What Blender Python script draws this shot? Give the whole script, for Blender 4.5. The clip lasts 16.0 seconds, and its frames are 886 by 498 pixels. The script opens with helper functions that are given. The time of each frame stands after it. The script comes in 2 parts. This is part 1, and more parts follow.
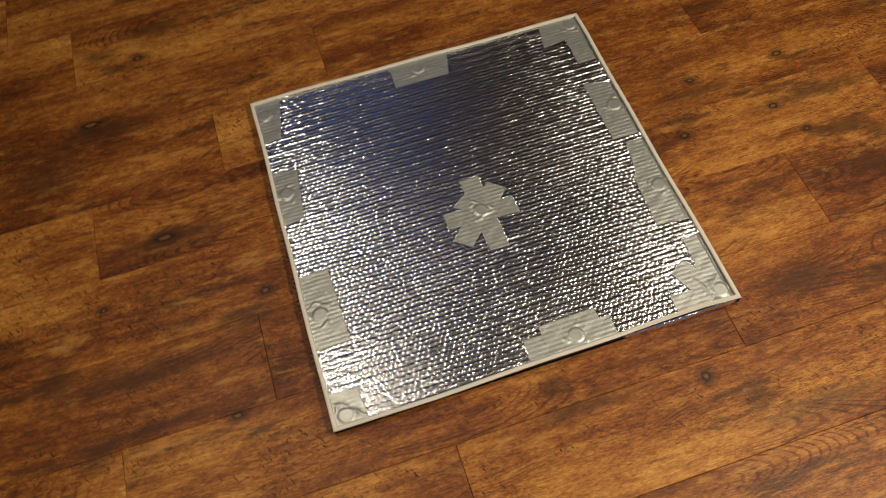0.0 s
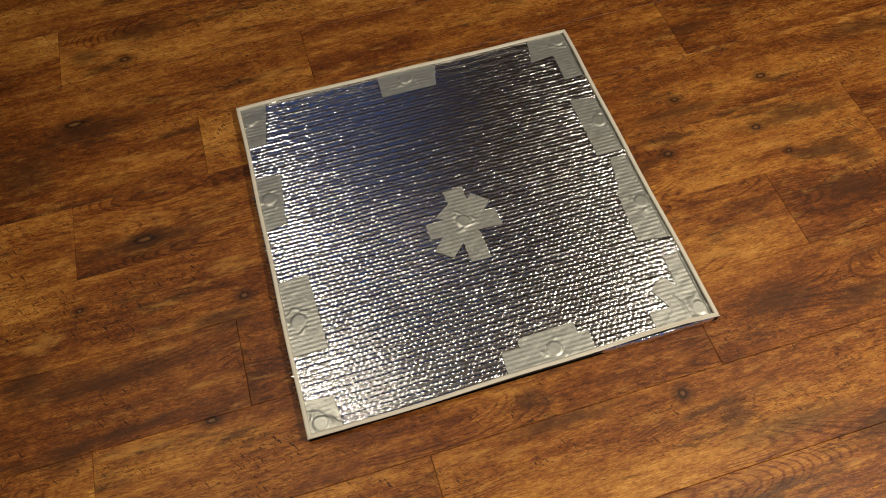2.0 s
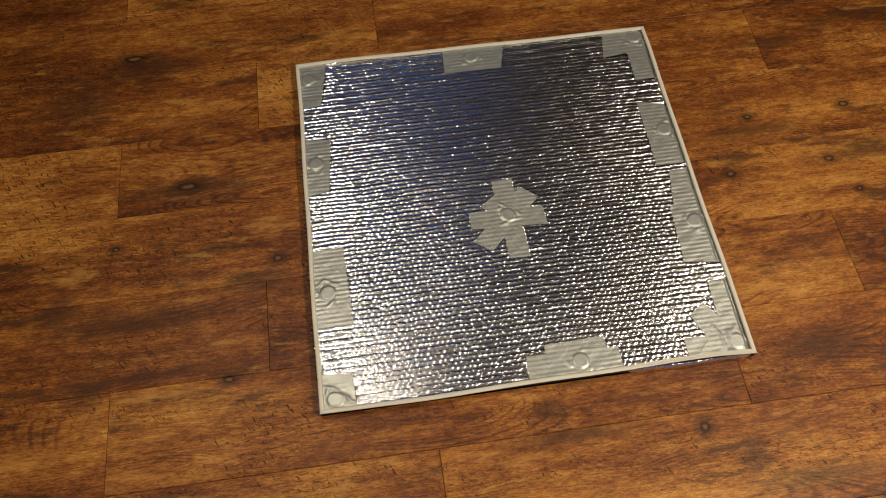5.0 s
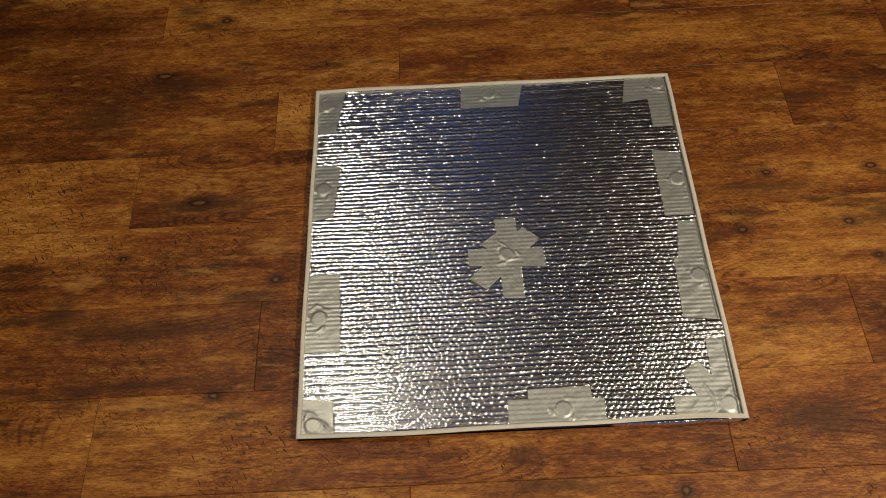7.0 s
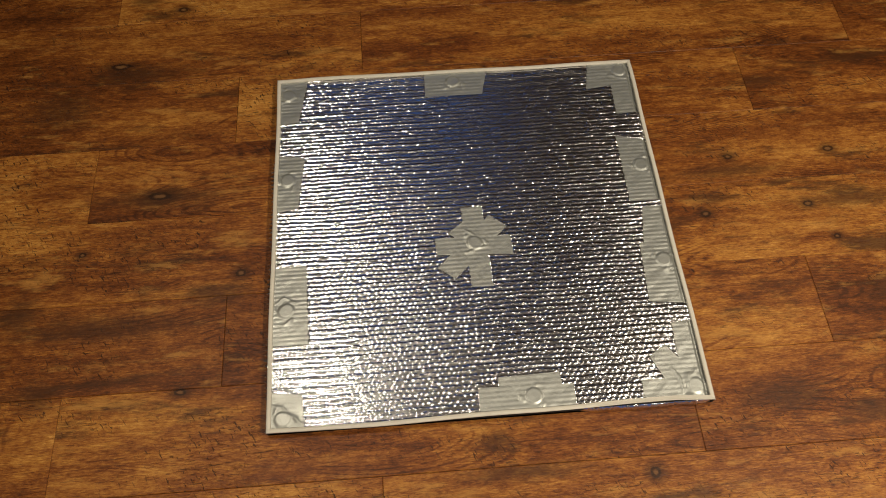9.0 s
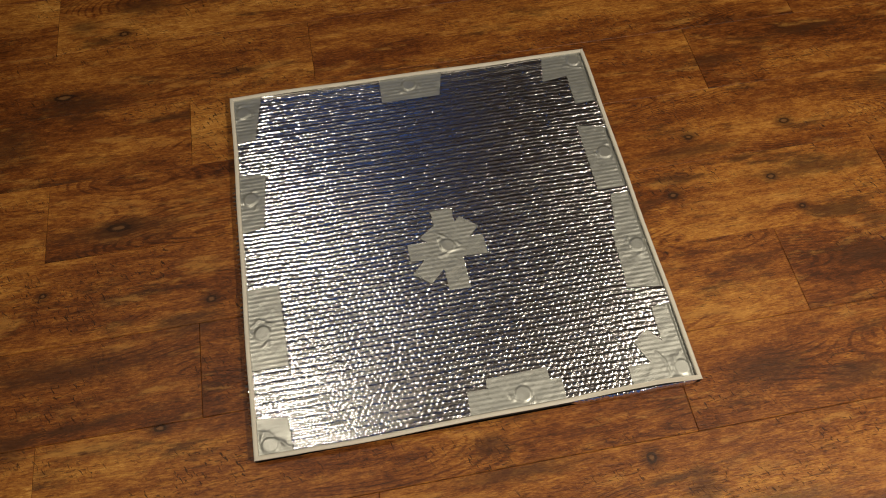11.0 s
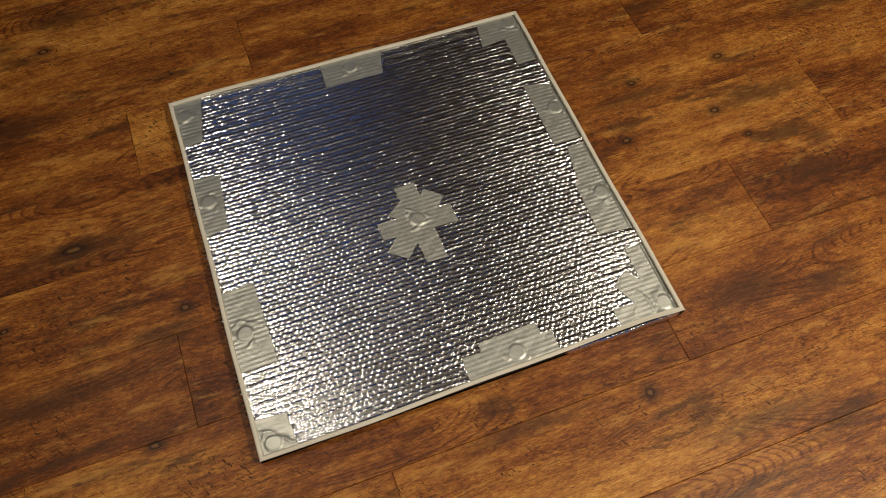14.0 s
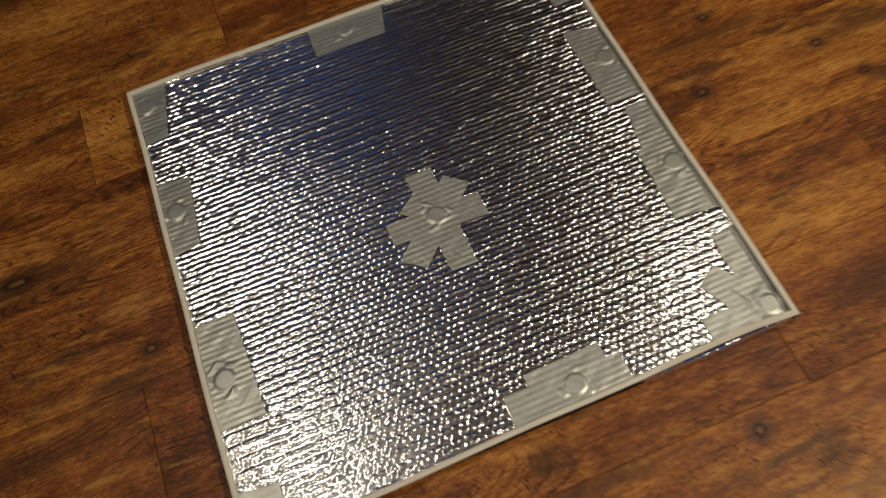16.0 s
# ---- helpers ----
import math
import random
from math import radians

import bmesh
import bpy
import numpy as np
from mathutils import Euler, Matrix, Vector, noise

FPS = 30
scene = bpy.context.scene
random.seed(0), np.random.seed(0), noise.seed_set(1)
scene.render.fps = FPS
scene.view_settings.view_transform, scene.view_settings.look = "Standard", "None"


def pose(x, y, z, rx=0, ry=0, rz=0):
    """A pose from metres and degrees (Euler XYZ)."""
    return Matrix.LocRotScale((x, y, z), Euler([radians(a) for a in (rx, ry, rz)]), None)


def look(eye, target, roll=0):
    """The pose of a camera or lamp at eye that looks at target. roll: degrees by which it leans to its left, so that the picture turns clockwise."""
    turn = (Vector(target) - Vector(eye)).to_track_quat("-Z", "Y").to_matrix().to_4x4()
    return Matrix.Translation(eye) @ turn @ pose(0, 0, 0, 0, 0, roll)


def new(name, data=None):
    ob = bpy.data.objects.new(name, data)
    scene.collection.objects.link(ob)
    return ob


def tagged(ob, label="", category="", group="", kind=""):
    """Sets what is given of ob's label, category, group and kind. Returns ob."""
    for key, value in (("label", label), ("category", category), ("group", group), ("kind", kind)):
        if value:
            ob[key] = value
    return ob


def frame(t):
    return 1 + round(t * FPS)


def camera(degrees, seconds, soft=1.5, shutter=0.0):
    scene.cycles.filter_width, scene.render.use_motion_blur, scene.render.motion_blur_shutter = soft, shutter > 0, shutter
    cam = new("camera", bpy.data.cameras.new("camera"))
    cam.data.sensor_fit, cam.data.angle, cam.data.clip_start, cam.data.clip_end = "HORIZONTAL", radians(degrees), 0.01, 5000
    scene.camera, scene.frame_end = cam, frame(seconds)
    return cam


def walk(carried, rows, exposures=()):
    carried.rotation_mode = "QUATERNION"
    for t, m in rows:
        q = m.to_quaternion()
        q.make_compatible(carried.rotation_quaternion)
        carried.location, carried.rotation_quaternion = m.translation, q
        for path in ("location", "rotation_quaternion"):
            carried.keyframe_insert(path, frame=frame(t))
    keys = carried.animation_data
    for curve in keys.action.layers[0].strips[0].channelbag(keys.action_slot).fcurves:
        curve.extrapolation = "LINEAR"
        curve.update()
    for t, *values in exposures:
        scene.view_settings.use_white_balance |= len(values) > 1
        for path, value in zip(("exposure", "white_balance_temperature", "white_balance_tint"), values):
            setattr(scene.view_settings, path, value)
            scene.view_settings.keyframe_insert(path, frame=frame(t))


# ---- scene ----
cam = camera(60.1, 16.0, soft=1.0, shutter=0.5)
PATH = [
    (0, (-0.293, -0.936, 1.491), (-0.078, 0.025, -0.25), -6.1),
    (0.5, (-0.297, -0.937, 1.483), (-0.091, -0.02, -0.282), -4.2),
    (1, (-0.294, -0.941, 1.489), (-0.07, -0.004, -0.263), -3.4),
    (1.5, (-0.296, -0.941, 1.492), (-0.05, 0.021, -0.244), -2.5),
    (2, (-0.283, -0.946, 1.485), (-0.026, 0.035, -0.239), -2.6),
    (2.5, (-0.274, -0.948, 1.483), (-0.027, 0.031, -0.244), -3.0),
    (3, (-0.244, -0.955, 1.487), (-0.027, 0.022, -0.244), -3.6),
    (3.5, (-0.229, -0.963, 1.478), (-0.055, 0.031, -0.249), -1.4),
    (4, (-0.267, -0.909, 1.478), (-0.118, 0.07, -0.259), -0.2),
    (4.5, (-0.274, -0.876, 1.484), (-0.13, 0.023, -0.296), 0.3),
    (7, (-0.118, -0.863, 1.492), (-0.142, 0.117, -0.251), -4.0),
    (7.5, (-0.132, -0.853, 1.49), (-0.146, 0.115, -0.26), -3.9),
    (8, (-0.139, -0.85, 1.491), (-0.14, 0.099, -0.27), -3.1),
    (8.5, (-0.125, -0.853, 1.486), (-0.089, 0.097, -0.273), -2.0),
    (9, (-0.127, -0.859, 1.487), (-0.057, 0.091, -0.272), -0.2),
    (11.5, (-0.186, -0.839, 1.462), (0.024, 0.103, -0.289), -0.2),
    (12, (-0.228, -0.85, 1.455), (0.022, 0.106, -0.283), -0.3),
    (12.5, (-0.253, -0.861, 1.445), (0.048, 0.08, -0.294), 0.5),
    (13, (-0.25, -0.863, 1.445), (0.092, 0.05, -0.302), 1.7),
    (13.5, (-0.251, -0.863, 1.441), (0.089, 0.045, -0.308), 0.8),
    (14, (-0.258, -0.857, 1.438), (0.096, 0.027, -0.32), 1.6),
    (14.5, (-0.254, -0.854, 1.44), (0.105, 0.033, -0.316), 1.0),
    (15, (-0.262, -0.845, 1.425), (0.115, 0.05, -0.323), 1.0),
    (15.5, (-0.227, -0.79, 1.356), (0.125, 0.078, -0.411), -0.9),
    (16, (-0.132, -0.67, 1.141), (0.059, 0.207, -0.646), -10.8),
]
EXPOSURES = [(0.0, -0.08), (4.5, -0.08), (6.8, -0.32), (8.0, -0.26), (8.5, -0.12), (9.2, -0.1), (11.4, -0.26), (13.0, -0.26), (15.1, -0.26), (15.5, -0.1), (16.0, -0.6)]
walk(cam, [(t, look(eye, target, roll)) for t, eye, target, roll in PATH], EXPOSURES)

# ---- world and lights ----
world = bpy.data.worlds.new("world")
scene.world = world
world.use_nodes = True
# blue for the foil's reflections, let in by two added openings
world.node_tree.nodes["Background"].inputs["Color"].default_value = (0.030, 0.076, 0.22, 1)
world.node_tree.nodes["Background"].inputs["Strength"].default_value = 1.3

ROOM = (-2.7, 3.0, -3.2, 3.6, 2.45)      # x0, x1, y0, y1, height
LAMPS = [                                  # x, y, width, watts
    (-0.76, 0.20, 0.34, 16.0),
    (1.55, 0.15, 0.34, 12.0),
    # these two are added fill, to brighten the floor's south part
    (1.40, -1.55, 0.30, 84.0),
    (-1.45, -1.60, 0.30, 11.0),
]
WARM = (1.0, 0.87, 0.68)


def area_lamp(x, y, wide, watts):
    data = bpy.data.lights.new("unseen_ceiling_glow", "AREA")
    data.shape, data.size = "DISK", wide
    data.energy, data.color = watts, WARM
    ob = new("unseen_ceiling_glow", data)
    ob.matrix_world = pose(x, y, ROOM[4] - 0.075)
    return ob


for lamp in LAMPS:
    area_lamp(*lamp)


# ---- node helpers ----
class Nodes:
    """Short calls for building a material's nodes."""

    def __init__(self, name):
        self.mat = bpy.data.materials.new(name)
        self.mat.use_nodes = True
        self.tree = self.mat.node_tree
        self.bsdf = self.tree.nodes["Principled BSDF"]

    def add(self, kind, inputs=(), **props):
        n = self.tree.nodes.new(kind)
        for k, v in props.items():
            setattr(n, k, v)
        for k, v in dict(inputs).items():
            self.put(n.inputs[k], v)
        return n

    def put(self, socket, v):
        if isinstance(v, bpy.types.NodeSocket):
            self.tree.links.new(v, socket)
        else:
            socket.default_value = v

    def math(self, op, a, b=0.0, c=0.0, clamp=False):
        return self.add("ShaderNodeMath", {0: a, 1: b, 2: c}, operation=op, use_clamp=clamp).outputs[0]

    def vec(self, op, a, b=(0, 0, 0)):
        n = self.add("ShaderNodeVectorMath", {0: a, 1: b}, operation=op)
        return n.outputs["Value"] if op in ("LENGTH", "DISTANCE", "DOT_PRODUCT") else n.outputs[0]

    def noise(self, v, scale=1.0, detail=4.0, rough=0.55, distortion=0.0):
        n = self.add("ShaderNodeTexNoise", {"Vector": v, "Scale": scale, "Detail": detail, "Roughness": rough, "Distortion": distortion})
        return n.outputs["Fac"]

    def ramp(self, fac, stops):
        n = self.add("ShaderNodeValToRGB", {"Fac": fac})
        els = n.color_ramp.elements
        while len(els) < len(stops):
            els.new(0.5)
        for e, (p, c) in zip(els, stops):
            e.position = p
            e.color = (*c, 1) if isinstance(c, tuple) else (c, c, c, 1)
        return n.outputs["Color"]

    def span(self, v, a, b, lo=0.0, hi=1.0, smooth=False):
        return self.add("ShaderNodeMapRange", {0: v, 1: a, 2: b, 3: lo, 4: hi},
                        interpolation_type="SMOOTHSTEP" if smooth else "LINEAR").outputs[0]

    def mix(self, fac, a, b, blend="MIX"):
        n = self.add("ShaderNodeMix", data_type="RGBA", blend_type=blend)
        self.put(n.inputs[0], fac)
        self.put(n.inputs[6], a if isinstance(a, bpy.types.NodeSocket) else (*a, 1))
        self.put(n.inputs[7], b if isinstance(b, bpy.types.NodeSocket) else (*b, 1))
        return n.outputs[2]

    def bump(self, height, strength, distance, normal=None):
        ins = {"Height": height, "Strength": strength, "Distance": distance}
        if normal is not None:
            ins["Normal"] = normal
        return self.add("ShaderNodeBump", ins).outputs[0]

    def done(self, **inputs):
        for k, v in inputs.items():
            v = (*v, 1) if isinstance(v, tuple) and len(v) == 3 else v
            self.put(self.bsdf.inputs[k.replace("_", " ")], v)
        return self.mat


# ---- materials ----
# knots in the floor's wood, from row to row of planks: x, y, length along the grain, width
KNOTS = [
    (0.621, 0.139, 0.013, 0.009), (0.863, 0.144, 0.014, 0.010), (0.532, -0.011, 0.014, 0.010),
    (0.770, -0.002, 0.013, 0.009), (-0.619, -0.341, 0.014, 0.008), (-0.510, -0.081, 0.013, 0.010),
    (-0.70, 0.720, 0.016, 0.010), (-0.84, 0.53, 0.03, 0.011), (-0.703, 0.132, 0.03, 0.012),
    (0.81, -0.09, 0.010, 0.007), (-0.86, -0.01, 0.010, 0.007), (0.30, -0.57, 0.012, 0.012),
]
# soft smoky stains: x, y, length, width
STAINS = [
    (0.003, -0.490, 0.030, 0.020), (-0.65, 0.81, 0.07, 0.025), (-0.80, 0.76, 0.035, 0.02), (-0.80, 0.50, 0.10, 0.028),
    (-0.70, 0.125, 0.12, 0.022), (-0.97, 0.40, 0.07, 0.05), (0.96, -0.15, 0.03, 0.018), (0.90, -0.23, 0.06, 0.022),
    (0.76, 0.36, 0.06, 0.016), (1.19, 0.22, 0.08, 0.025), (0.89, 0.005, 0.12, 0.020), (-0.97, -0.15, 0.03, 0.04),
    (-0.80, -0.19, 0.16, 0.024), (-0.91, -0.33, 0.03, 0.03), (-0.56, -0.13, 0.05, 0.022), (0.59, -0.44, 0.07, 0.028),
    (0.77, -0.48, 0.06, 0.022), (0.38, -0.64, 0.03, 0.030), (0.49, -0.69, 0.11, 0.020), (0.64, -0.74, 0.05, 0.020),
    (0.62, 0.10, 0.10, 0.016), (0.05, -0.55, 0.10, 0.014),
]


def wood_floor():
    n = Nodes("wood_floor")
    obj = n.add("ShaderNodeTexCoord").outputs["Object"]
    place = n.add("ShaderNodeNewGeometry").outputs["Position"]
    rnd = n.add("ShaderNodeObjectInfo").outputs["Random"]
    shift = n.add("ShaderNodeCombineXYZ", {0: n.math("MULTIPLY", rnd, 37.0), 1: n.math("MULTIPLY", rnd, 91.0), 2: n.math("MULTIPLY", rnd, 13.0)}).outputs[0]
    v = n.vec("ADD", obj, shift)
    low = n.noise(n.vec("MULTIPLY", v, (1.7, 6.5, 1.0)), 1.0, 3.0, 0.5)
    streak = n.noise(n.vec("MULTIPLY", v, (3.4, 34.0, 1.0)), 1.0, 7.0, 0.68)
    mottle = n.noise(n.vec("MULTIPLY", v, (24.0, 62.0, 1.0)), 1.0, 7.0, 0.74)
    grain = n.noise(n.vec("MULTIPLY", v, (26.0, 200.0, 1.0)), 1.0, 6.0, 0.70)
    fibre = n.noise(n.vec("MULTIPLY", v, (95.0, 430.0, 1.0)), 1.0, 3.0, 0.65)
    # growth rings cut along the trunk: nested arches
    field = n.noise(n.vec("MULTIPLY", v, (1.5, 6.0, 1.0)), 1.0, 0.0, 0.4)
    rings = n.math("SINE", n.math("MULTIPLY", n.math("ADD", field, n.math("MULTIPLY", grain, 0.010)), 330.0))
    rings = n.span(rings, 0.25, 1.0, 0.0, 1.0, True)
    where = n.span(n.noise(n.vec("MULTIPLY", v, (1.9, 6.0, 1.0)), 1.3, 3.0), 0.54, 0.62, 0.0, 1.0, True)
    tone = n.math("MULTIPLY", n.math("SUBTRACT", low, 0.5), 0.85)
    for layer, much in ((streak, 0.40), (mottle, 0.58), (grain, 0.44), (fibre, 0.55)):
        tone = n.math("ADD", tone, n.math("MULTIPLY", n.math("SUBTRACT", layer, 0.5), much))
    tone = n.math("ADD", tone, n.math("MULTIPLY", n.math("SUBTRACT", rnd, 0.5), 0.08))
    tone = n.math("SUBTRACT", tone, n.math("MULTIPLY", n.math("MULTIPLY", rings, where), 0.13))
    tone = n.math("ADD", tone, 0.595)
    col = n.ramp(tone, [(0.34, (0.060, 0.0165, 0.0036)), (0.53, (0.175, 0.050, 0.0085)), (0.66, (0.310, 0.112, 0.0190)), (0.79, (0.465, 0.205, 0.038)), (0.95, (0.66, 0.345, 0.086))])
    # brown clouds with ragged ends, and pale golden worn patches
    cloud = n.noise(n.vec("MULTIPLY", v, (3.2, 13.0, 1.0)), 1.0, 8.0, 0.72)
    col = n.mix(n.span(cloud, 0.53, 0.66, 0.0, 0.82, True), col, (0.056, 0.0205, 0.0065))
    worn = n.noise(n.vec("MULTIPLY", n.vec("ADD", v, (5.3, 2.1, 0.0)), (6.5, 24.0, 1.0)), 1.0, 7.0, 0.70)
    col = n.mix(n.span(worn, 0.54, 0.68, 0.0, 0.52, True), col, (0.54, 0.265, 0.060))
    # thin dark cracks along the grain
    crack = n.noise(n.vec("MULTIPLY", n.vec("ADD", v, (1.7, 8.3, 0.0)), (9.0, 120.0, 1.0)), 1.0, 5.0, 0.66)
    col = n.mix(n.span(crack, 0.61, 0.67, 0.0, 0.55, True), col, (0.040, 0.013, 0.0045))
    # open pores along the grain and slanting saw ticks across it
    open_ = n.span(n.noise(n.vec("MULTIPLY", v, (3.2, 9.0, 1.0)), 1.0, 2.0), 0.46, 0.58, 0.0, 1.0)
    pores = n.span(n.noise(n.vec("MULTIPLY", v, (55.0, 330.0, 1.0)), 1.0, 2.0, 0.5, 0.7), 0.60, 0.66, 0.0, 0.7)
    slant = n.add("ShaderNodeVectorRotate", {"Vector": v, "Angle": 1.05}, rotation_type="Z_AXIS").outputs[0]
    saw = n.span(n.noise(n.vec("MULTIPLY", slant, (60.0, 230.0, 1.0)), 1.0, 2.0, 0.5, 0.8), 0.625, 0.68, 0.0, 0.9)
    ticks = n.math("MAXIMUM", n.math("MULTIPLY", n.math("MAXIMUM", pores, saw), open_), n.math("MULTIPLY", pores, 0.35))
    col = n.mix(ticks, col, (0.030, 0.010, 0.004))

    def nearest(spots):
        out = None
        for x, y, lx, ly in spots:
            d = n.vec("SUBTRACT", place, (x, y, 0))
            d = n.vec("LENGTH", n.vec("MULTIPLY", d, (1 / lx, 1 / ly, 0)))
            out = d if out is None else n.math("MINIMUM", out, d)
        return out

    ragged = n.math("MULTIPLY", n.math("SUBTRACT", n.noise(n.vec("MULTIPLY", place, (30.0, 85.0, 1.0)), 1.0, 6.0, 0.70), 0.5), 3.0)
    stain = n.math("ADD", nearest(STAINS), ragged)
    col = n.mix(n.span(stain, 0.2, 1.9, 0.70, 0.0, True), col, (0.055, 0.0205, 0.0068))
    ring = n.math("ADD", nearest(KNOTS), n.math("MULTIPLY", ragged, 0.42))
    col = n.mix(n.span(ring, 0.5, 2.8, 0.66, 0.0, True), col, (0.032, 0.012, 0.0048))
    bark = n.math("ABSOLUTE", n.math("SUBTRACT", ring, 0.66))
    col = n.mix(n.span(ring, 0.20, 0.60, 0.75, 0.0, True), col, (0.19, 0.092, 0.034))
    col = n.mix(n.span(bark, 0.05, 0.34, 0.72, 0.0, True), col, (0.014, 0.006, 0.003))
    gloss = n.span(grain, 0.3, 0.7, 0.36, 0.52)
    height = n.math("ADD", n.math("MULTIPLY", grain, 0.7), n.math("MULTIPLY", fibre, 0.5))
    height = n.math("SUBTRACT", height, n.math("MULTIPLY", ticks, 0.6))
    return n.done(Base_Color=col, Roughness=gloss, Normal=n.bump(height, 0.6, 0.0014), Specular_IOR_Level=0.28)


def foil():
    n = Nodes("foil")
    place = n.add("ShaderNodeTexCoord").outputs["Object"]
    fine = n.noise(place, 900.0, 2.0, 0.5)
    crease = n.noise(n.vec("MULTIPLY", place, (200.0, 430.0, 120.0)), 1.0, 2.0, 0.5, 0.8)
    height = n.math("ADD", n.math("MULTIPLY", crease, 0.8), n.math("MULTIPLY", fine, 0.12))
    return n.done(Base_Color=(0.86, 0.86, 0.88), Metallic=1.0, Roughness=0.19, Normal=n.bump(height, 0.36, 0.0008))


def tape():
    n = Nodes("duct_tape")
    place = n.add("ShaderNodeTexCoord").outputs["Object"]
    weave = n.noise(n.vec("MULTIPLY", place, (900.0, 250.0, 1.0)), 1.0, 2.0)
    crease = n.noise(place, 55.0, 4.0, 0.6, 1.0)
    rnd = n.add("ShaderNodeObjectInfo").outputs["Random"]
    col = n.mix(n.math("MULTIPLY", crease, 0.6), (0.44, 0.455, 0.425), (0.54, 0.55, 0.51))
    col = n.mix(n.math("MULTIPLY", rnd, 0.15), col, (0.43, 0.44, 0.41))
    height = n.math("ADD", crease, n.math("MULTIPLY", weave, 0.06))
    return n.done(Base_Color=col, Metallic=0.72, Roughness=n.span(crease, 0.3, 0.7, 0.38, 0.52), Normal=n.bump(height, 0.16, 0.003))


def plain(name, rgb, rough, vary=0.06, scale=30.0, bump=0.1):
    n = Nodes(name)
    place = n.add("ShaderNodeTexCoord").outputs["Object"]
    a = n.noise(place, scale, 4.0)
    b = n.noise(place, scale * 9, 3.0)
    lo = tuple(c * (1 - 2.5 * vary) for c in rgb)
    col = n.mix(n.span(a, 0.35, 0.75, 0.0, 1.0), rgb, lo)
    return n.done(Base_Color=col, Roughness=n.span(b, 0.3, 0.7, rough - 0.05, rough + 0.08), Normal=n.bump(b, bump, 0.001))


WOOD = wood_floor()
FOIL = foil()
TAPE = tape()
TRIM = plain("cream_trim", (0.68, 0.645, 0.55), 0.55, 0.05, 25.0, 0.12)
WALL = plain("wall_paint", (0.14, 0.125, 0.11), 0.8, 0.04, 6.0, 0.2)
CEIL = plain("ceiling_paint", (0.13, 0.13, 0.125), 0.9, 0.03, 8.0, 0.2)
# near black: the shade under the panel's edge is put into this colour
BACK = plain("board_edge", (0.010, 0.008, 0.007), 0.85)
UNDER = plain("underlay", (0.02, 0.015, 0.01), 0.9)
METAL = plain("white_metal", (0.7, 0.7, 0.68), 0.4)


# ---- mesh helpers ----
def part(name, bm, material, parent, label="", smooth=False):
    me = bpy.data.meshes.new(name)
    bm.to_mesh(me)
    bm.free()
    me.materials.append(material)
    if smooth:
        me.polygons.foreach_set("use_smooth", [True] * len(me.polygons))
    ob = new(name, me)
    ob.parent = parent
    return tagged(ob, label)


def box(x0, y0, z0, x1, y1, z1, bevel=0.0):
    bm = bmesh.new()
    bmesh.ops.create_cube(bm, size=1.0)
    for v in bm.verts:
        v.co = Vector(((x0 + x1) / 2 + v.co.x * (x1 - x0), (y0 + y1) / 2 + v.co.y * (y1 - y0), (z0 + z1) / 2 + v.co.z * (z1 - z0)))
    if bevel:
        bmesh.ops.bevel(bm, geom=bm.edges[:], offset=bevel, segments=2, affect="EDGES")
    return bm


def sheet(name, xs, ys, zs, material, parent, label=""):
    """A smooth grid mesh from arrays of the same shape."""
    rows, cols = xs.shape
    me = bpy.data.meshes.new(name)
    i = np.arange(rows * cols).reshape(rows, cols)
    quads = np.stack([i[:-1, :-1], i[:-1, 1:], i[1:, 1:], i[1:, :-1]], -1).reshape(-1, 4)
    me.vertices.add(rows * cols)
    me.vertices.foreach_set("co", np.stack([xs, ys, zs], -1).astype(np.float32).ravel())
    me.loops.add(quads.size)
    me.loops.foreach_set("vertex_index", quads.astype(np.int32).ravel())
    me.polygons.add(len(quads))
    me.polygons.foreach_set("loop_start", np.arange(0, quads.size, 4, dtype=np.int32))
    me.polygons.foreach_set("use_smooth", np.ones(len(quads), dtype=bool))
    me.update(calc_edges=True)
    me.materials.append(material)
    ob = new(name, me)
    ob.parent = parent
    return tagged(ob, label)


# ---- room ----
X0, X1, Y0, Y1, TOP = ROOM


def wall(name, *dims):
    ob = part(name, box(*dims), WALL, None)
    return tagged(ob, "plain grey painted room wall", "wall", kind="structure")


wall("wall_north", X0 - 0.1, Y1, 0, X1 + 0.1, Y1 + 0.1, TOP)

# the south wall has an added opening, so the foil mirrors the blue world
SOUTH_GAP = (-0.6, 1.8, 0.3, 2.2)               # x0, x1, sill, head
south = box(X0 - 0.1, Y0 - 0.1, 0, SOUTH_GAP[0], Y0, TOP)
for dims in ((SOUTH_GAP[1], Y0 - 0.1, 0, X1 + 0.1, Y0, TOP), (SOUTH_GAP[0], Y0 - 0.1, 0, SOUTH_GAP[1], Y0, SOUTH_GAP[2]), (SOUTH_GAP[0], Y0 - 0.1, SOUTH_GAP[3], SOUTH_GAP[1], Y0, TOP)):
    extra = bpy.data.meshes.new("piece")
    piece = box(*dims)
    piece.to_mesh(extra)
    piece.free()
    south.from_mesh(extra)
    bpy.data.meshes.remove(extra)
tagged(part("wall_south", south, WALL, None), "plain grey painted room wall", "wall", kind="structure")
wall("wall_west", X0 - 0.1, Y0, 0, X0, Y1, TOP)
wall("wall_east", X1, Y0, 0, X1 + 0.1, Y1, TOP)

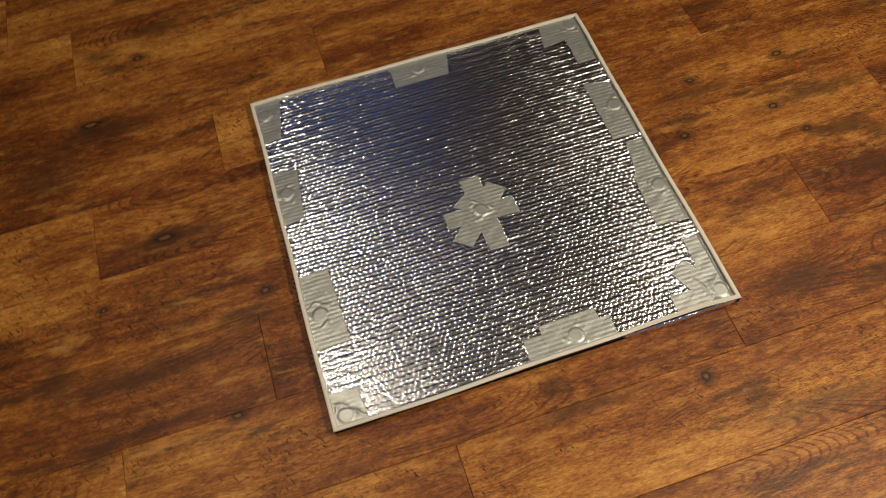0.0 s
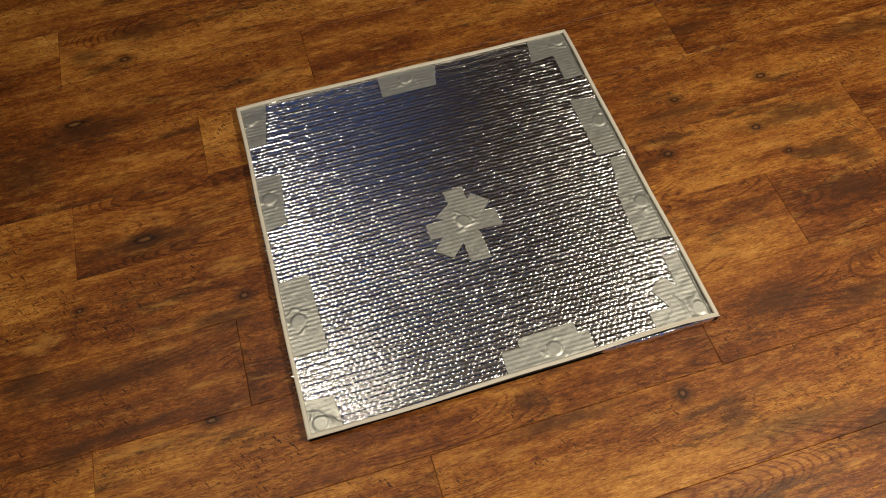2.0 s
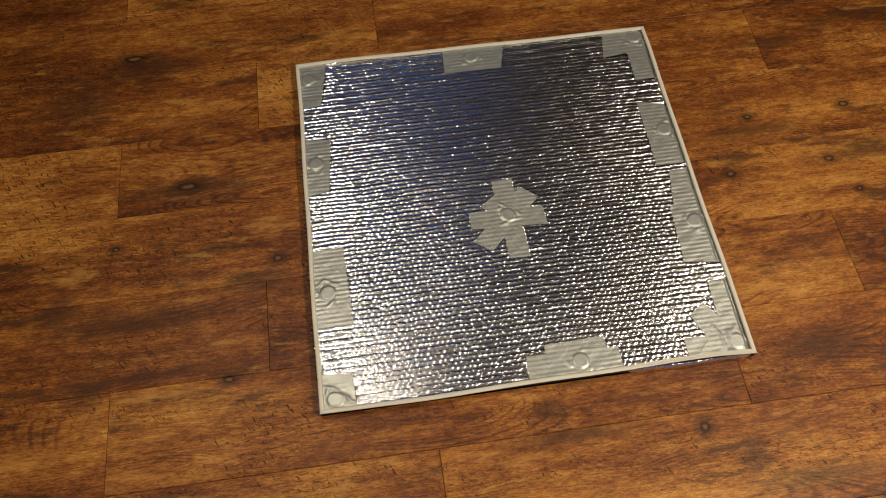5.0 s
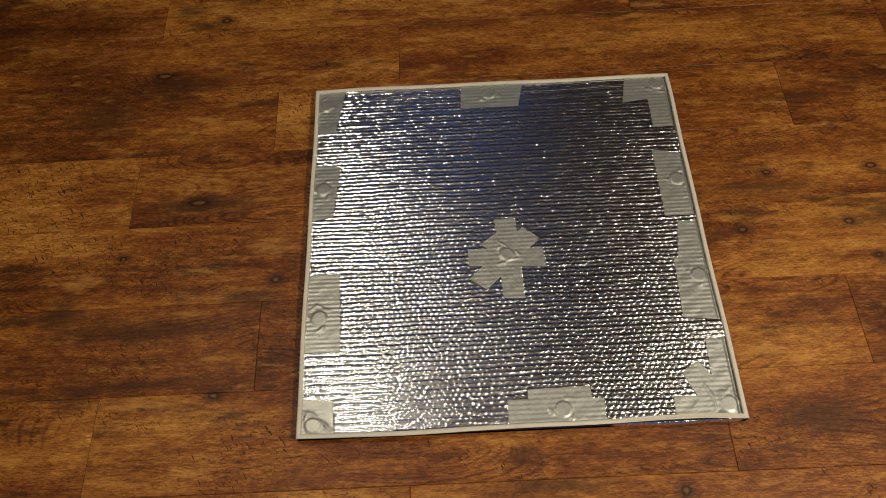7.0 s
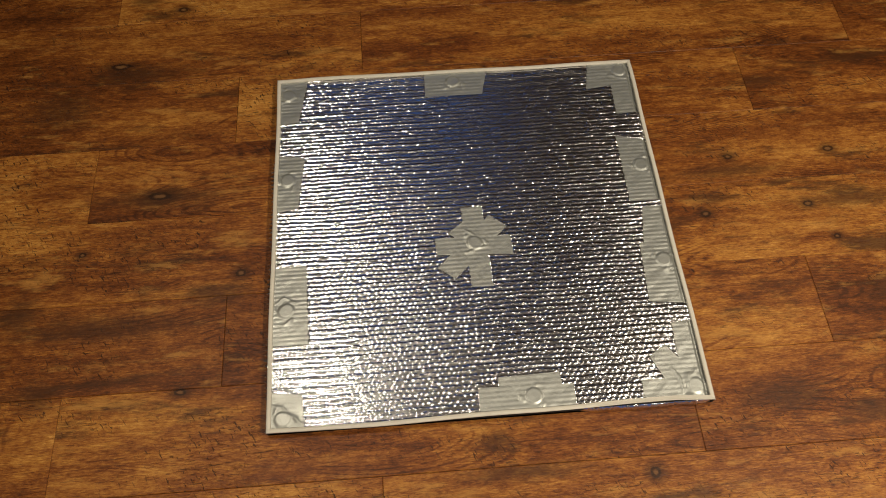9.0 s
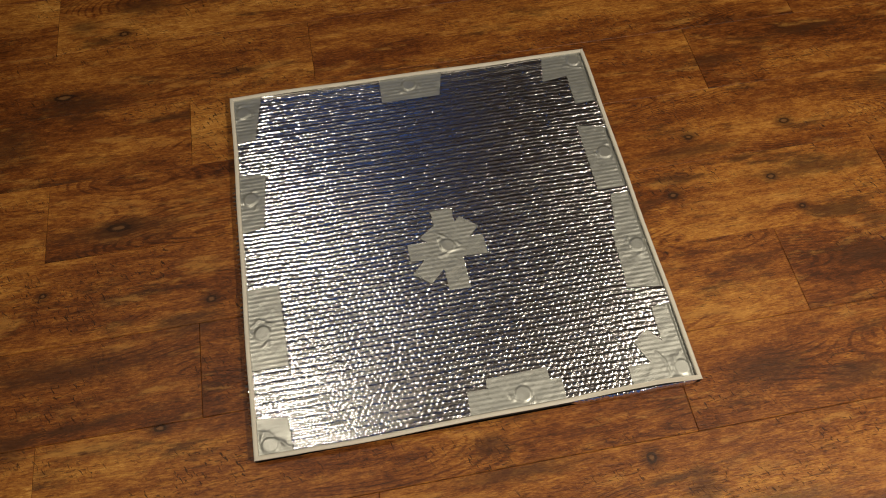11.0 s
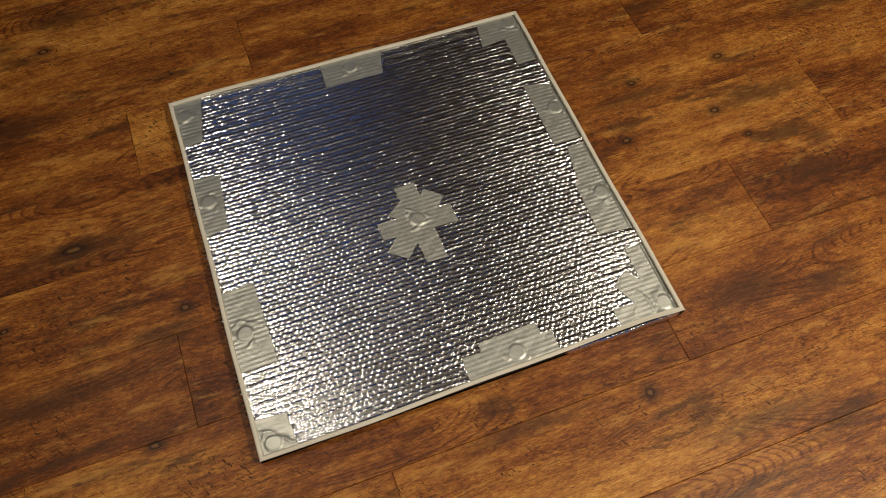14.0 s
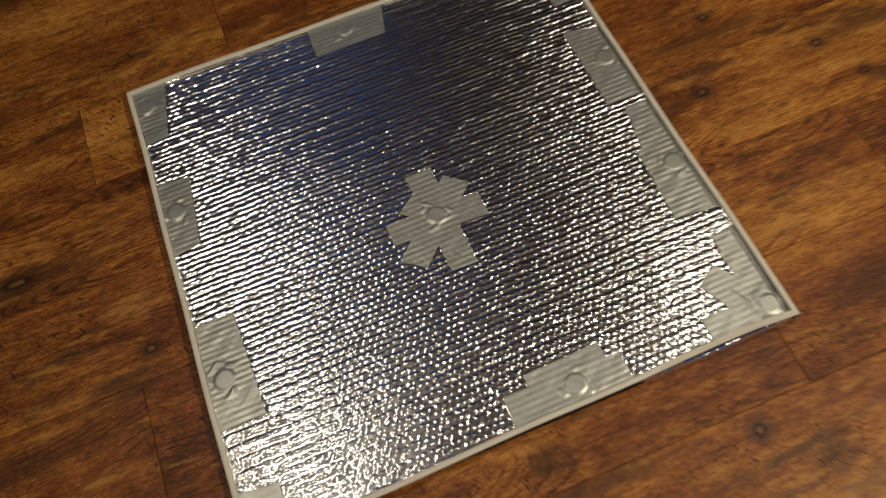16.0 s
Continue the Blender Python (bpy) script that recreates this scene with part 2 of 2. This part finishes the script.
# opening added to the unseen ceiling, to give the foil blue reflections
ROOF_GAP = (-0.72, 0.48, 1.75, 3.1)
roof = box(X0 - 0.1, Y0 - 0.1, TOP, ROOF_GAP[0], Y1 + 0.1, TOP + 0.1)
for dims in ((ROOF_GAP[1], Y0 - 0.1, TOP, X1 + 0.1, Y1 + 0.1, TOP + 0.1), (ROOF_GAP[0], Y0 - 0.1, TOP, ROOF_GAP[1], ROOF_GAP[2], TOP + 0.1), (ROOF_GAP[0], ROOF_GAP[3], TOP, ROOF_GAP[1], Y1 + 0.1, TOP + 0.1)):
    extra = bpy.data.meshes.new("piece")
    piece = box(*dims)
    piece.to_mesh(extra)
    piece.free()
    roof.from_mesh(extra)
    bpy.data.meshes.remove(extra)
tagged(part("ceiling", roof, CEIL, None), "plain dim painted ceiling", "ceiling", kind="structure")


# assumed fittings for every lamp, the added fill lamps too
def unseen_ceiling_light(x, y, wide):
    root = tagged(new("unseen_ceiling_light"), "assumed round white ceiling light fitting, unseen, switched on", "ceiling light", "ceiling lights")
    root.location = (x, y, TOP)
    bm = bmesh.new()
    bmesh.ops.create_cone(bm, cap_ends=True, segments=40, radius1=wide / 2 + 0.012, radius2=wide / 2 + 0.03, depth=0.07)
    bmesh.ops.translate(bm, verts=bm.verts, vec=(0, 0, -0.035))
    part("housing", bm, METAL, root, smooth=False)


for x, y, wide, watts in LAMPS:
    unseen_ceiling_light(x, y, wide)


# ---- insulated panel ----
HALF = 0.441
LIP = 0.009                 # width of the cream edge strip
PITCH, ROW = 0.0115, 0.0100  # bubbles along a row, and from row to row

panel = tagged(new("insulation_panel"), "square silver bubble foil panel with cream edging and tape", "insulation panel")
panel.location = (0, -0.0025, 0.0085)


def waves(x, y, seed, scale):
    """Slow smooth waves between about -1 and 1."""
    r = np.random.RandomState(seed)
    out = np.zeros_like(x)
    for _ in range(7):
        a, b = r.uniform(-1, 1, 2) * 2 * np.pi / scale
        out += np.sin(a * x + b * y + r.uniform(0, 6.28))
    return out / 3.5


def sag(x, y):
    return 0.0012 * waves(x, y, 3, 0.35)


def bubbles(x, y):
    """Height of the foil over rows of air bubbles."""
    y = y + 0.0014 * waves(x, y, 11, 0.22)
    x = x + 0.0012 * waves(x, y, 12, 0.22)
    best = np.zeros_like(x)
    round_ = 0.50 - 0.32 * np.clip((y + 0.15) / 0.25, 0, 1)     # the rows run together towards the north side
    r = np.random.RandomState(5)
    table = r.uniform(-1, 1, (4, 256, 256))
    base = np.floor(y / ROW)
    for k in (-1, 0, 1):
        row = base + k
        off = 0.5 * np.mod(row, 2)
        col0 = np.floor(x / PITCH - off)
        for m in (0, 1):
            col = col0 + m
            i, j = np.mod(row, 256).astype(int), np.mod(col, 256).astype(int)
            cx = (col + off + 0.17 * table[0, i, j]) * PITCH
            cy = (row + 0.5 + 0.12 * table[1, i, j]) * ROW
            dx, dy = (x - cx) / (0.50 * PITCH), (y - cy) / (0.47 * ROW)
            dx = dx + 0.8 * round_ * (1 - 2 * np.mod(row, 2)) * dy     # bubbles lean to and fro from row to row
            ends = np.clip((np.abs(dx) - 0.10) / 0.90, 0, 1)
            amp = 1.0 + 0.22 * table[2, i, j]
            ridge = np.clip(1 - np.abs(dy) ** 2.0, 0, 1) ** 0.85
            dome = amp * ridge * (1 - round_ * ends * ends) * (1 + 0.45 * round_ * table[3, i, j] * dx + 0.20 * table[0, j, i] * dy)
            dome = np.where(np.abs(dx) <= 1.02, dome, 0)
            best = np.maximum(best, dome)
    return np.maximum(best, 0.37)


def covered(x, y):
    """1 under the tape, 0 elsewhere."""
    out = np.zeros_like(x)
    for corners, _ in STRIPS:
        inside = np.ones_like(x, dtype=bool)
        for (ax, ay), (bx, by) in zip(corners, corners[1:] + corners[:1]):
            inside &= (bx - ax) * (y - ay) - (by - ay) * (x - ax) > 0
        out[inside] = 1
    return out


def foil_height(x, y):
    ridge = 0.5 + 0.5 * np.cos(2 * np.pi * (y - 0.003) / (2 * ROW))
    swell = (0.00165 * bubbles(x, y) + (0.00036 + 0.00004 * waves(x, y, 41, 0.09) + 0.00060 * np.clip((y + 0.1) / 0.3, 0, 1)) * ridge) * (1 - 0.7 * covered(x, y))
    groove = 0.0040 * np.clip((x - 0.4205) / 0.004, 0, 1) * covered(x, y)
    return 0.0062 - groove + sag(x, y) + swell + 0.00005 * waves(x, y, 21, 0.009)


def tape_height(x, y):
    relief = (0.00016 + 0.00010 * waves(x, y, 35, 0.05)) * np.cos(2 * np.pi * (y - 0.005) / ROW) + 0.0003 * waves(x, y, 31, 0.03) + 0.00012 * waves(x, y, 33, 0.012)
    disc = np.zeros_like(x)
    for mx, my in MAGNETS:
        d = np.hypot(x - mx, y - my) + 0.0012 * waves(x, y, 37, 0.03)
        lift = np.clip((0.0195 - d) / 0.0070, 0, 1)
        disc = disc + lift * lift * (3 - 2 * lift)
        turn = np.arctan2(y - my, x - mx)
        fold = np.exp(-((d - 0.024) / 0.006) ** 2) * np.maximum(0, np.sin(3 * turn + 31 * mx + 17 * my + 90 * d)) ** 3
        relief = relief + 0.0015 * fold
    z = 0.0080 + sag(x, y) + relief * (1 - 0.92 * disc) + 0.0021 * disc
    # along the east side the tape is pressed down into the groove beside the edge strip
    z = z - 0.0030 * np.clip((x - 0.4235) / 0.0045, 0, 1)
    for x0, y0, x1, y1 in CREASES:
        t = np.clip(((x - x0) * (x1 - x0) + (y - y0) * (y1 - y0)) / ((x1 - x0) ** 2 + (y1 - y0) ** 2), 0, 1)
        d = np.hypot(x - x0 - t * (x1 - x0), y - y0 - t * (y1 - y0))
        z = z + 0.0011 * np.exp(-(d / 0.0030) ** 2) * (0.4 + 0.6 * np.sin(np.pi * (0.15 + 0.7 * t)))
    return z


MAGNETS = [(-0.409, -0.416), (-0.407, -0.184), (0.086, -0.405), (0.410, -0.409), (0.407, -0.124), (0.407, 0.126),
           (0.407, 0.410), (-0.009, 0.405), (-0.410, 0.142), (-0.412, 0.390), (0.001, -0.053)]

E = HALF - LIP + 0.003
# puckers in the tape: from x, y to x, y
CREASES = [
    (0.370, -0.370, 0.381, -0.390), (0.381, -0.390, 0.383, -0.420), (0.416, -0.378, 0.392, -0.402), (0.420, -0.388, 0.434, -0.405),
    (-0.432, -0.387, -0.410, -0.391), (-0.410, -0.391, -0.394, -0.409), (-0.394, -0.409, -0.372, -0.425),
    (-0.429, -0.168, -0.412, -0.154), (-0.412, -0.154, -0.390, -0.166), (0.391, 0.391, 0.421, 0.385),
    (-0.016, -0.020, 0.004, -0.034), (0.028, -0.062, -0.008, -0.071),
]
STRIPS = [
    (((-E, 0.303), (-0.388, 0.309), (-0.366, E), (-E, E)), 0),
    (((-E, 0.056), (-0.385, 0.066), (-0.372, 0.205), (-E, 0.213)), 0),
    (((-E, -0.262), (-0.360, -0.263), (-0.366, -0.080), (-E, -0.082)), 0),
    (((-E, -E), (-0.367, -E), (-0.372, -0.368), (-E, -0.360)), 0),
    (((-0.080, 0.363), (0.060, 0.362), (0.077, E), (-0.077, E)), 0),
    (((0.317, 0.357), (E, 0.372), (E, E), (0.332, E)), 0),
    (((0.378, 0.276), (E, 0.279), (E, 0.405), (0.380, 0.405)), 1),
    (((0.362, 0.027), (E, 0.027), (E, 0.196), (0.363, 0.212)), 0),
    (((0.355, -0.221), (E, -0.230), (E, -0.080), (0.362, -0.080)), 0),
    (((0.364, -0.125), (E, -0.100), (E, 0.012), (0.386, 0.011)), 1),
    (((0.385, -E), (E, -E), (E, -0.268), (0.390, -0.272)), 0),
    (((0.303, -E), (E, -E), (E, -0.392), (0.304, -0.389)), 1),
    (((0.352, -0.392), (0.420, -0.392), (0.366, -0.318), (0.330, -0.342)), 2),
    (((-0.024, -E), (0.167, -E), (0.168, -0.386), (-0.022, -0.381)), 0),
    (((0.018, -0.405), (0.146, -0.405), (0.143, -0.360), (0.019, -0.363)), 1),
    (((-0.014, -0.158), (0.032, -0.160), (0.026, 0.040), (-0.021, 0.038)), 0),
    (((-0.083, -0.077), (0.084, -0.086), (0.082, -0.038), (-0.084, -0.036)), 1),
    (((-0.047, -0.137), (0.077, -0.015), (0.040, 0.016), (-0.084, -0.109)), 2),
    (((-0.055, -0.024), (0.020, -0.090), (0.048, -0.060), (-0.022, 0.000)), 3),
]

STEP = 0.0011
side = np.arange(-HALF + 0.006, HALF - 0.006, STEP)
gx, gy = np.meshgrid(side, side)
sheet("foil_sheet", gx, gy, foil_height(gx, gy), FOIL, panel, "crinkled silver reflective bubble foil")
part("backing", box(-HALF + 0.003, -HALF + 0.0008, -0.0083, HALF - 0.003, HALF - 0.004, 0.0030, 0.0010), BACK, panel, "core under the foil, coloured near black for shade")
# side faces below the edge strips, their shade given as near-black colour
A, B = HALF - 0.0055, HALF - 0.0008
for dims in ((-B, -B, B, -A), (-B, A, B, B), (-B, -A, -A, A), (A, -A, B, A)):
    part("board_edge", box(dims[0], dims[1], -0.0083, dims[2], dims[3], 0.0074), BACK, panel, "panel side, coloured near black for shade")


def edge_strip(a, b, seed, raised=0.0):
    """A soft rounded strip from corner a to corner b, its outer side to the right of the way."""
    a, b = Vector(a), Vector(b)
    way = (b - a).normalized()
    out = Vector((way.y, -way.x))
    profile = [(-LIP, 0.0075), (-LIP, 0.0106), (-LIP + 0.0015, 0.0118), (-0.002, 0.0120), (-0.0005, 0.0112), (0, 0.0098), (0, 0.0086), (-0.001, 0.0080), (-LIP, 0.0076)]
    count = 90
    xs, ys, zs = (np.zeros((count + 1, len(profile))) for _ in range(3))
    for i in range(count + 1):
        s = i / count
        bend = 0.0012 * math.sin(5.1 * s + seed) + 0.0007 * math.sin(17 * s + 2 * seed)
        lift = 0.0
        if raised:
            bend += 0.0030 * math.exp(-((s - 0.22) / 0.12) ** 2) - 0.0032 * min(1, max(0, (s - 0.60) * 5))
            lift = 0.0035 * math.exp(-((s - 0.33) / 0.2) ** 2)
        rise = 0.0010 * (1 + math.sin(4.3 * s + 1.7 * seed)) * min(1, 8 * s, 8 * (1 - s))
        for j, (o, z) in enumerate(profile):
            cut = -o if i == 0 else (o if i == count else 0)
            p = a + way * ((b - a).length * s + cut) + out * (o + bend * min(1, 12 * s, 12 * (1 - s)))
            up = raised * min(1, max(0, (s - 0.62) * 8)) if z < 0.0088 else 0
            xs[i, j], ys[i, j], zs[i, j] = p.x, p.y, z + rise + up + lift
    sheet("edge_strip", xs, ys, zs, TRIM, panel, "cream foam edge strip")


C = [(-HALF, -HALF), (HALF, -HALF), (HALF, HALF), (-HALF, HALF)]
for k in range(4):
    edge_strip(C[k], C[(k + 1) % 4], k + 1.0, 0.0045 if k == 0 else 0.0)


def tape_strip(corners, seed, layer=0):
    """A strip of tape over four corners, laid on the foil."""
    (ax, ay), (bx, by), (cx, cy), (dx, dy) = corners
    nu = max(8, int(math.hypot(bx - ax, by - ay) / 0.0013))
    nv = max(8, int(math.hypot(dx - ax, dy - ay) / 0.0013))
    u, v = np.meshgrid(np.linspace(0, 1, nu), np.linspace(0, 1, nv))
    x = (1 - u) * (1 - v) * ax + u * (1 - v) * bx + u * v * cx + (1 - u) * v * dx
    y = (1 - u) * (1 - v) * ay + u * (1 - v) * by + u * v * cy + (1 - u) * v * dy
    rag = 0.0009 * np.sin(61 * v + seed) + 0.0006 * np.sin(143 * v + 2 * seed)
    x = x + rag * np.clip((0.5 - np.minimum(u, 1 - u)) * 4 - 1, 0, 1)
    z = tape_height(x, y) + 0.0004 * layer
    sheet("tape_strip", x, y, z, TAPE, panel, "grey duct tape over a round magnet" if layer == 0 else "grey duct tape")


for k, (corners, layer) in enumerate(STRIPS):
    tape_strip(corners, k * 1.3, layer)


def foil_rim(a, b, seed, proud, high, rough):
    """The foil's crumpled rim, peeping out under the edge strip from a to b."""
    a, b = Vector(a), Vector(b)
    way = (b - a).normalized()
    out = Vector((way.y, -way.x))
    count = int((b - a).length / 0.0012)
    s, q = np.meshgrid(np.linspace(0, 1, count), np.linspace(0, 1, 9), indexing="ij")
    along = s * (b - a).length
    lump = 0.7 + rough * np.sin(2 * np.pi * along / PITCH + seed) + 0.3 * np.sin(43 * along + 2 * seed)
    ends = np.clip(np.minimum(s, 1 - s) * 9, 0, 1)
    o = -0.004 + (0.004 + proud * np.clip(lump, 0.2, 2)) * np.sin(0.5 * np.pi * (0.22 + 0.78 * q)) * ends
    z = 0.0006 + high * np.cos(0.5 * np.pi * (0.22 + 0.78 * q)) * (0.9 + 0.1 * lump) + 0.0011 * waves(along + 0 * q, q * 0.006, 51, 0.006)
    sheet("foil_rim", a.x + way.x * along + out.x * o, a.y + way.y * along + out.y * o, z, FOIL, panel)


foil_rim((0.16, -HALF), (0.447, -HALF), 1.0, 0.0034, 0.0095, 0.16)
foil_rim((-HALF, 0.25), (-HALF, -0.436), 2.0, 0.0062, 0.0075, 0.75)


# ---- plank floor ----
PLANK, WIDE, SEAM = 1.26, 0.2025, -0.335
floor = tagged(part("floor", box(X0 - 0.1, Y0 - 0.1, -0.05, X1 + 0.1, Y1 + 0.1, -0.004), UNDER, None), "reddish brown rustic wood plank floor", "floor", kind="structure")


def plank_mesh(long, wide):
    bm = bmesh.new()
    g, c = 0.0003, 0.0009
    lx, ly = long / 2 - g, wide / 2 - g
    rings = [(lx, ly, -0.004), (lx, ly, -c), (lx - c, ly - c, 0)]
    loops = [[bm.verts.new((sx * x, sy * y, z)) for sx, sy in ((-1, -1), (1, -1), (1, 1), (-1, 1))] for x, y, z in rings]
    for lo, hi in zip(loops, loops[1:]):
        for i in range(4):
            bm.faces.new((lo[i], lo[(i + 1) % 4], hi[(i + 1) % 4], hi[i]))
    bm.faces.new(loops[-1])
    return bm


# one joint's place along each row, from the seam at SEAM upwards; other rows go on with a staggered joint
JOINTS = {-2: -0.22, -1: 0.405, 0: -0.537, 1: 1.043, 2: -0.861, 3: -0.540, 4: -0.232, 5: -0.868}
whole = None
for row in range(-15, 20):
    joint = JOINTS.get(row, (row * 0.457) % PLANK)
    low, high = max(Y0, SEAM + row * WIDE), min(Y1, SEAM + (row + 1) * WIDE)
    if high - low < 0.01:
        continue
    x = joint - PLANK * math.ceil((joint - X0) / PLANK)
    while x < X1:
        west, east = max(x, X0), min(x + PLANK, X1)
        x += PLANK
        if east - west < 0.01:
            continue
        full = east - west > PLANK - 0.001 and high - low > WIDE - 0.001
        if full and whole is not None:
            ob = new("plank", whole)
            ob.parent = floor
        else:
            ob = part("plank", plank_mesh(east - west, high - low), WOOD, floor)
            if full:
                whole = ob.data
        ob.location = ((west + east) / 2, (low + high) / 2, 0)
